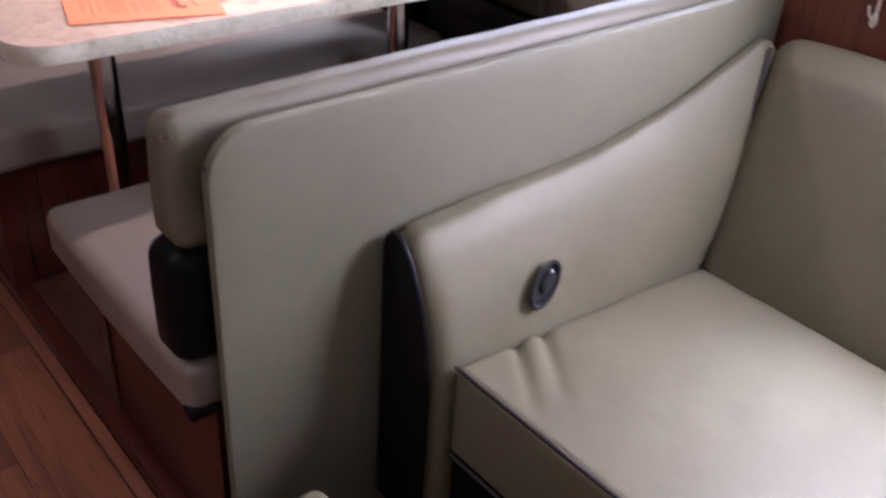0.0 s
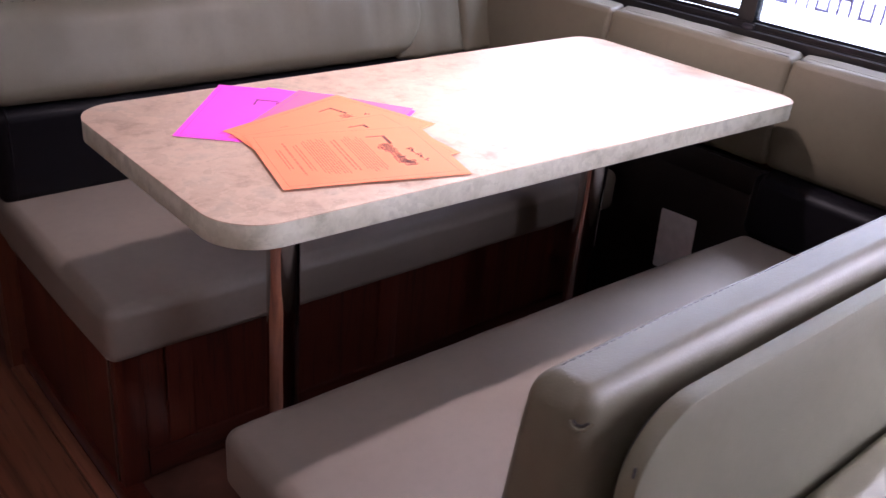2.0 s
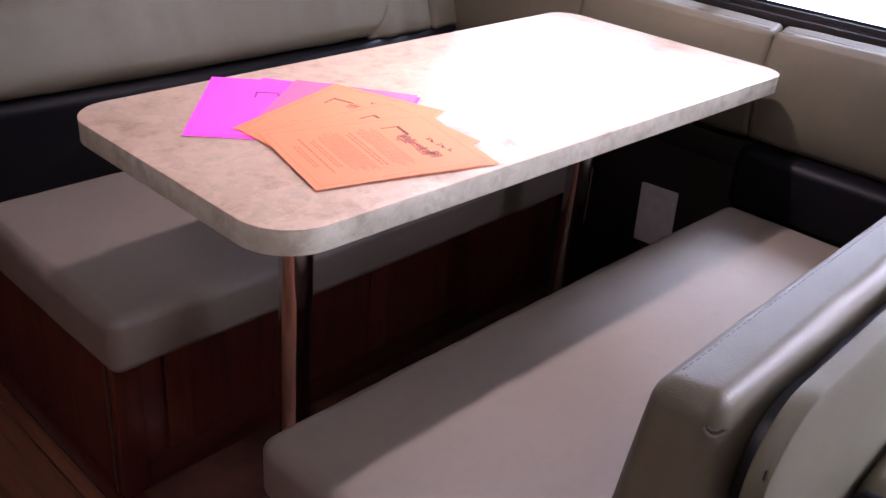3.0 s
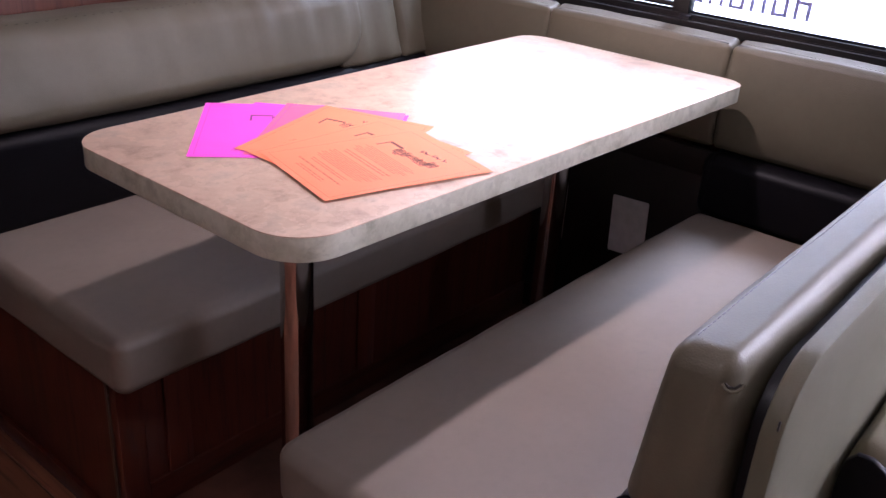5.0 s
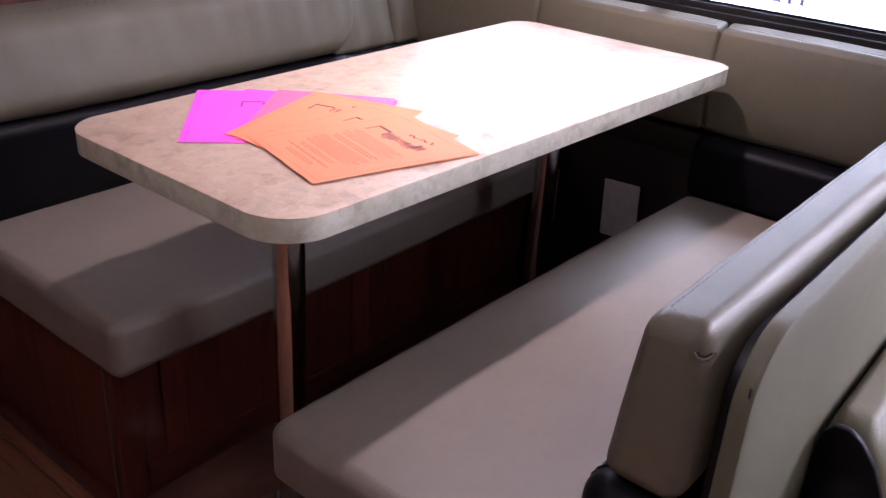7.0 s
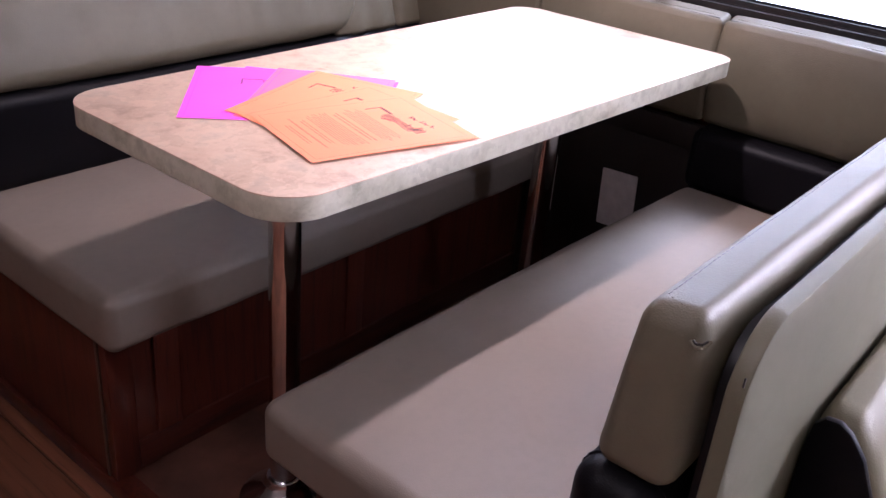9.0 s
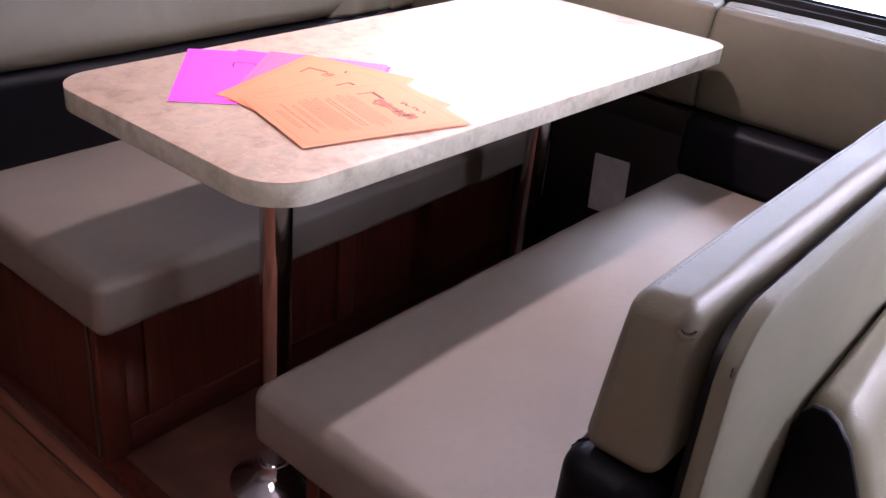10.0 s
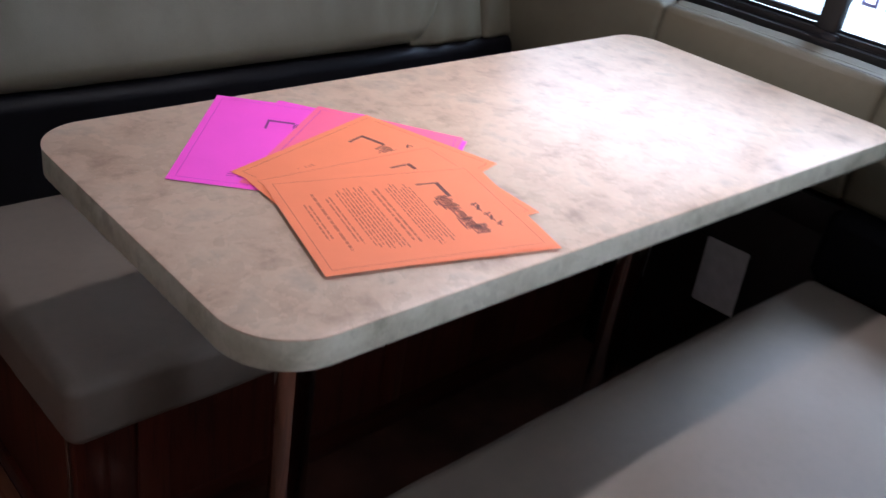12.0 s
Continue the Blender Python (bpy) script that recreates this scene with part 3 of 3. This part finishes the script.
# the hollow's shade is a dark tube laid under the rim
own(part("fold_shade", tube([(0.0155, -0.540, 0.8595), (0.0145, -0.544, 0.8580), (0.0160, -0.5490, 0.8590), (0.0200, -0.5520, 0.8620)], 0.0013), M_PIPE, None, "dark tube for the shade in the fold's hollow"), nk)

# ---- sofa ----
sofa = thing("recliner_sofa", "taupe vinyl recliner sofa with dark piping and black arm fronts", "sofa", "", (0.38, -0.75, AISLE_Z))


def arm_shape(x, y, z):
    t = max(0, min(1, (x - 0.62) / 0.68))
    rise = 0.125 * t ** 2.35
    k = max(0, (z - 0.2) / 0.42)
    s = max(0, min(1, (z - 0.36) / 0.29))
    # creases pulled from the lever down to the seat
    r, pull = math.hypot(x - 0.60, z - 0.495), 0.0
    if y < -0.66 and 0.03 < r < 0.22 and x > 0.60:
        a = math.atan2(0.495 - z, x - 0.60)
        fade = min(1, (r - 0.03) / 0.02) * max(0, 1 - r / 0.22)
        pull = 0.006 * fade * sum(math.exp(-(r * (a - c) / 0.008) ** 2) for c in (0.12, 0.38, 0.70))
    back = 0.03 * max(0, min(1, (x - 0.4) / 0.7)) * max(0, (-0.590 - y) / 0.145)
    return x, y + pull + back + 0.085 * s ** 1.6 * max(0, (-0.590 - y) / 0.145), z + rise * k


own(part("arm", pillow(0.345, 1.36, -0.735, -0.590, 0.05, 0.640, 0.045, (0, 0.008, 0.006), 0.011, arm_shape, 0.0025, 6), M_SOFA, None), sofa)
arm_edge = [(-0.592, 0.05), (-0.592, 0.60), (-0.595, 0.625), (-0.606, 0.639), (-0.624, 0.641), (-0.640, 0.632), (-0.662, 0.605), (-0.690, 0.545), (-0.710, 0.470), (-0.718, 0.40), (-0.718, 0.05)]
armf = slab(arm_edge, 0, 0.012, 0.004, lambda y, z, d: Vector((0.347 - d, y, z)))
own(part("arm_front", armf, M_BLACK, None, "black vinyl arm front"), sofa)


def back_shape(x, y, z):
    k = max(0, (z - 0.33) / 0.436)
    return x + 0.46 * (z - 0.33), y + 0.07 * k * max(0, 1 + (y + 0.700) / 0.25), z


own(part("backrest", pillow(1.105, 1.20, -1.40, -0.700, 0.30, 0.780, 0.040, (0.020, 0, 0.01), 0.04, back_shape, 0.004, 5), M_SOFA, None), sofa)


def seat_shape(x, y, z):
    # a hollow where one sits, and pleats that run from the lever to the front edge
    near = max(0, min(1, 1 - (-0.735 - y) / 0.17)) ** 0.7
    pleat = -0.011 * near * sum(math.exp(-((x - c - 0.75 * (y + 0.74)) / 0.014) ** 2) for c in (0.52, 0.59))
    pleat += 0.005 * near * math.exp(-((x - 0.555 - 0.75 * (y + 0.74)) / 0.018) ** 2)
    widen = 0.03 * max(0, min(1, (x - 0.4) / 0.7)) * max(0, min(1, (y + 1.1) / 0.36))
    return x, y + widen, z - 0.14 * (x - 0.38) + 0.010 * math.exp(-((x - 0.75) ** 2 + (y + 1.05) ** 2) / 0.08) + (pleat if z > 0.40 else 0)


own(part("seat", pillow(0.375, 1.16, -1.40, -0.738, 0.245, 0.436, 0.016, (0.006, 0, 0.006), 0.010, seat_shape, 0.003, 5), M_SOFA, None), sofa)
own(part("piping", tube([(0.378, -1.38 + 0.64 * i / 24, 0.4335) for i in range(25)], 0.004), M_PIPE, None, "dark piping"), sofa)
own(part("piping", tube([(0.374, -1.38 + 0.64 * i / 24, 0.247) for i in range(25)], 0.004), M_PIPE, None, "dark piping"), sofa)
own(part("front_panel", box(0.39, 0.42, -1.39, -0.738, 0.0, 0.245, 0.008), M_BLACK, None, "dark front panel"), sofa)
own(part("base", box(0.42, 1.36, -1.39, -0.62, AISLE_Z + 0.002, 0.24, 0.01), M_BLACK, None), sofa)


def on_arm(u, v, d):
    """Lay an upright oval against the inner face of the arm."""
    h = u * 0.62 + v * 0.80
    return Vector((0.592 + u * 0.75 - v * 0.5, -0.716 - d + 0.28 * h, 0.500 + h))


def oval(a, b, n=32):
    return [(a * math.cos(k * math.tau / n), b * math.sin(k * math.tau / n)) for k in range(n)]


grip = own(part("lever_recess", slab(oval(0.043, 0.025), 0, 0.004, 0.001, on_arm), M_PLASTIC, None, "black recliner lever recess"), sofa)
own_leg(part("bezel", tube([on_arm(u, v, 0.006) for u, v in oval(0.044, 0.026)], 0.0048, 8, True), M_PLASTIC, None, "raised black rim"), grip)
gl = part("lever", slab([(0.008 + u, v) for u, v in oval(0.024, 0.013)], 0.005, 0.012, 0.003, on_arm), M_PLASTIC, None, "glossy black paddle")
own_leg(gl, grip)

# dark tubes draw the shadow lines where backrest meets arm and seat
own(part("piping", tube([(1.105 + 0.46 * (0.02 + 0.42 * i / 16), -0.704 + 0.066 * i / 16, 0.345 + 0.42 * i / 16) for i in range(17)], 0.006), M_PIPE, None, "dark tube for the shadow line beside the arm"), sofa)
own(part("piping", tube([(1.112, -1.39 + 0.682 * i / 16, 0.334) for i in range(17)], 0.006), M_PIPE, None, "dark tube for the shadow line behind the seat"), sofa)

stool = thing("footstool", "taupe vinyl footstool standing in the aisle", "footstool", "", (-0.10, -0.95, AISLE_Z))
own(part("cushion", pillow(-0.30, 0.108, -1.16, -0.748, 0.245, 0.35, 0.018, (0.004, 0.004, 0.008), 0.04, None, 0.002), M_SOFA, None), stool)
own(part("base", box(-0.28, 0.09, -1.14, -0.768, AISLE_Z + 0.002, 0.246, 0.008), M_BLACK, None), stool)
latch = thing("floor_latch", "small grey metal latch low on the cherry fascia", "latch", "", (0.014, 1.25, AISLE_Z))
own(part("plate", box(0.012, 0.019, 1.235, 1.255, -0.02, 0.09, 0.002), M_TRIM, None), latch)

# blind cord on the wall
cord = thing("blind_cord", "cream blind cord with a knotted tassel on the wall", "cord", "", (1.41, -0.78, 0.84))
own(part("cord", tube([(1.412, -0.770, 1.45), (1.411, -0.775, 1.1), (1.410, -0.779, 0.90), (1.410, -0.780, 0.86)], 0.0035), M_CORD, None), cord)
own(part("tassel", lathe([(0.003, 0.03), (0.007, 0.022), (0.008, 0.008), (0.004, 0.0)], 12, (1.408, -0.780, 0.835)), M_CORD, None), cord)
own(part("loose_end", tube([(1.408, -0.778, 0.845), (1.405, -0.768, 0.858), (1.404, -0.764, 0.876)], 0.0025), M_CORD, None), cord)

# unseen ceiling lamps: the table's inferred from its shadows, the aisle's added as fill
for nm, x, y, z, sx, sy in (("unseen_ceiling_lamp", 0.74, 0.245, 1.75, 0.11, 0.11), ("unseen_ceiling_lamp", -0.95, -0.45, 2.0, 0.32, 0.22)):
    cl = thing(nm, "unseen white ceiling lamp with added frosted cover", "lamp", "ceiling lamps", (x, y, z))
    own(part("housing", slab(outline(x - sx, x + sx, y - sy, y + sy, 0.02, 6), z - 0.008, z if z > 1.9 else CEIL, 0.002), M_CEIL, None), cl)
    own(part("diffuser", slab(outline(x - sx * 0.8, x + sx * 0.8, y - sy * 0.8, y + sy * 0.8, 0.02, 6), z - 0.012, z - 0.0085, 0.001), M_DIFFUSER, None, "added frosted glowing cover"), cl)

# ---- flyers on the table ----
DRAWING = ((0.182, 0.214, 0.172, 0.1755), (0.208, 0.214, 0.138, 0.174), (0.190, 0.212, 0.106, 0.138), (0.184, 0.192, 0.118, 0.128), (0.196, 0.212, 0.080, 0.108), (0.193, 0.216, 0.058, 0.084), (0.200, 0.224, 0.046, 0.064))


def flyer(name, label, corner, angle, ink, material, level, rich, drawn=7, shift=0.0):
    """A letter sheet; corner: where its lower left lies, angle: of its long side."""
    W, H = 0.2794, 0.2159
    ob = thing(name, label, "flyer", "flyers on the table", (*corner, TZ + 0.0005 + 0.0005 * level))
    ob.rotation_euler = (0, 0, radians(angle))

    def curl(u, v):
        return 0.00015 * (1 + math.sin(u * 17 + level)) * math.sin(v * 11 + 2 * level) ** 2

    def sheet(u0, u1, v0, v1, z0, nu, nv):
        bm = bmesh.new()
        g = [[bm.verts.new((u0 + (u1 - u0) * i / nu, v0 + (v1 - v0) * j / nv, curl(u0 + (u1 - u0) * i / nu, v0 + (v1 - v0) * j / nv) + z0)) for j in range(nv + 1)] for i in range(nu + 1)]
        for i in range(nu):
            for j in range(nv):
                bm.faces.new((g[i][j], g[i + 1][j], g[i + 1][j + 1], g[i][j + 1]))
        return bm

    top = sheet(0, W, 0, H, 0.0, 24, 18)
    ext = bmesh.ops.extrude_face_region(top, geom=top.faces[:])["geom"]
    bmesh.ops.translate(top, verts=[v for v in ext if isinstance(v, bmesh.types.BMVert)], vec=(0, 0, 0.0002))
    part("sheet", top, material, ob, smooth=60)
    rnd = random.Random(level * 7 + 3)
    border = bmesh.new()
    for r in ((0.010, W - 0.010, 0.009, 0.0098), (0.010, W - 0.010, H - 0.0098, H - 0.009), (0.010, 0.0108, 0.009, H - 0.009), (W - 0.0108, W - 0.010, 0.009, H - 0.009)):
        join(border, sheet(*r, 0.0003, 24 if r[1] - r[0] > 0.1 else 1, 1 if r[1] - r[0] > 0.1 else 18))
    part("border_line", border, ink[1], ob, smooth=0)
    text = bmesh.new()
    u = 0.028
    for block in rich:
        for _ in range(block[0]):
            w = block[1] * rnd.uniform(0.75, 1.0)
            v = H / 2 + w / 2
            while v > H / 2 - w / 2:
                d = rnd.uniform(0.005, 0.017)
                join(text, sheet(u, u + block[2], max(v - d, H / 2 - w / 2), v, 0.0003, 1, 2))
                v -= d + 0.0025
            u += block[2] + block[3]
        u += 0.006
    part("small_printing", text, ink[1], ob, "rows of small printing", smooth=0)
    for k, (u0, u1, v0, v1) in enumerate(DRAWING[:drawn]):
        v0, v1 = v0 + shift, v1 + shift
        lines = bmesh.new()
        if k < 2:
            join(lines, sheet(u0, u1, v0, v1, 0.00035, 2, 4))
        else:
            # hatched line drawing
            v = v0
            while v < v1:
                w = rnd.uniform(0.0012, 0.0030)
                join(lines, sheet(u0 + rnd.uniform(0, 0.006), u1 - rnd.uniform(0, 0.006), v, v + w, 0.00033, 2, 1))
                v += w + rnd.uniform(0.0005, 0.0014)
            join(lines, sheet(u0, u0 + 0.0016, v0, v1, 0.00036, 1, 2))
        part("picture_block", lines, ink[0], ob, smooth=0)
    if drawn < 7:
        return ob
    # slanting brush strokes of a title
    head = bmesh.new()
    for i, (a, b, w) in enumerate(((0.012, 0.004, 0.0022), (0.010, 0.012, 0.0026), (0.013, 0.003, 0.0020), (0.009, 0.010, 0.0026), (0.012, 0.006, 0.0022))):
        u, v = 0.2255 + 0.0022 * i, 0.112 - 0.0125 * i
        bm = bmesh.new()
        bm.faces.new([bm.verts.new((p, q, 0.00034 + curl(p, q))) for p, q in ((u, v), (u + w, v - w), (u + a, v + b - w), (u + a - w, v + b))])
        join(head, bm)
        join(head, sheet(u + 0.004, u + 0.0058, v - 0.006, v + 0.003, 0.00034, 1, 1))
    part("title_writing", head, ink[0], ob, "dark title writing", smooth=0)
    return ob


ROWS_OF_TEXT = [(2, 0.10, 0.0022, 0.0030), (1, 0.14, 0.0035, 0.004), (2, 0.12, 0.0022, 0.003), (9, 0.15, 0.0018, 0.0026), (2, 0.13, 0.0030, 0.0035), (8, 0.15, 0.0018, 0.0026)]
FEW = [(3, 0.10, 0.0022, 0.0030), (8, 0.12, 0.0020, 0.0034)]
PINKS, ORANGES = (M_INKPINK, plain("faint_ink_on_pink", (0.62, 0.04, 0.42), 0.7)), (M_INK, M_INKLIGHT)
flyer("pink_flyer", "bright pink paper flyer fanned under other flyers", (0.172, 0.378), -54.6, PINKS, M_PINK, 0, FEW[:1], drawn=0)
flyer("pink_flyer", "bright pink paper flyer lying on the table", (0.249, 0.199), 47.9, PINKS, M_PINK, 1, FEW[:1], drawn=3, shift=-0.042)
flyer("coral_flyer", "coral pink paper flyer between pink and orange ones", (0.387, 0.461), 215.4, PINKS, M_CORAL, 2, FEW[:1], drawn=0)
flyer("orange_flyer", "orange paper flyer, mostly covered by others", (0.2265, 0.120), 16.8, ORANGES, M_ORANGE, 3, FEW)
flyer("orange_flyer", "orange paper flyer, second in the fan", (0.160, 0.085), -2.5, ORANGES, M_ORANGE, 4, FEW)
flyer("orange_flyer", "orange paper flyer almost hidden by the top one", (0.1285, 0.0795), -17.0, ORANGES, M_ORANGE, 5, FEW[:1], drawn=0)
flyer("orange_flyer", "orange paper flyer with printed text on top of the fan", (0.124, 0.078), -15.4, ORANGES, M_ORANGE, 6, ROWS_OF_TEXT)

# outside writing as bars
sign = thing("sign_writing", "grey-violet lettering on the white board outside, as bars", "sign", "", (4.58, 1.4, 0.4))
for i in range(8):
    y1 = 1.945 - i * 0.129
    bm = box(4.585, 4.598, y1 - 0.030, y1 - 0.008, 0.39, 0.40 + (0.16 if i in (0, 4) else 0.105))
    box(4.585, 4.598, y1 - 0.100, y1 - 0.078, 0.39, 0.495, into=bm)
    box(4.585, 4.598, y1 - 0.078, y1 - 0.030, 0.475 if i % 2 else 0.39, 0.495 if i % 2 else 0.408, into=bm)
    own(part("bar", bm, M_SIGN, None, smooth=0), sign)

# floor planks of the aisle
pw = 0.15
for i in range(12):
    x0 = -0.010 - (i + 1) * pw
    y = -3.34 - 0.37 * (i % 3)
    while y < 2.19:
        ya, yb = max(y, -2.695), min(y + 0.92, 2.195)
        if yb - ya > 0.02:
            mesh_ob("plank", box(max(x0, -1.798) + 0.0008, x0 + pw - 0.0008, ya, yb - 0.0016, AISLE_Z - 0.004, AISLE_Z, 0.0008, 1), M_PLANK, floor, smooth=0)
        y += 0.92
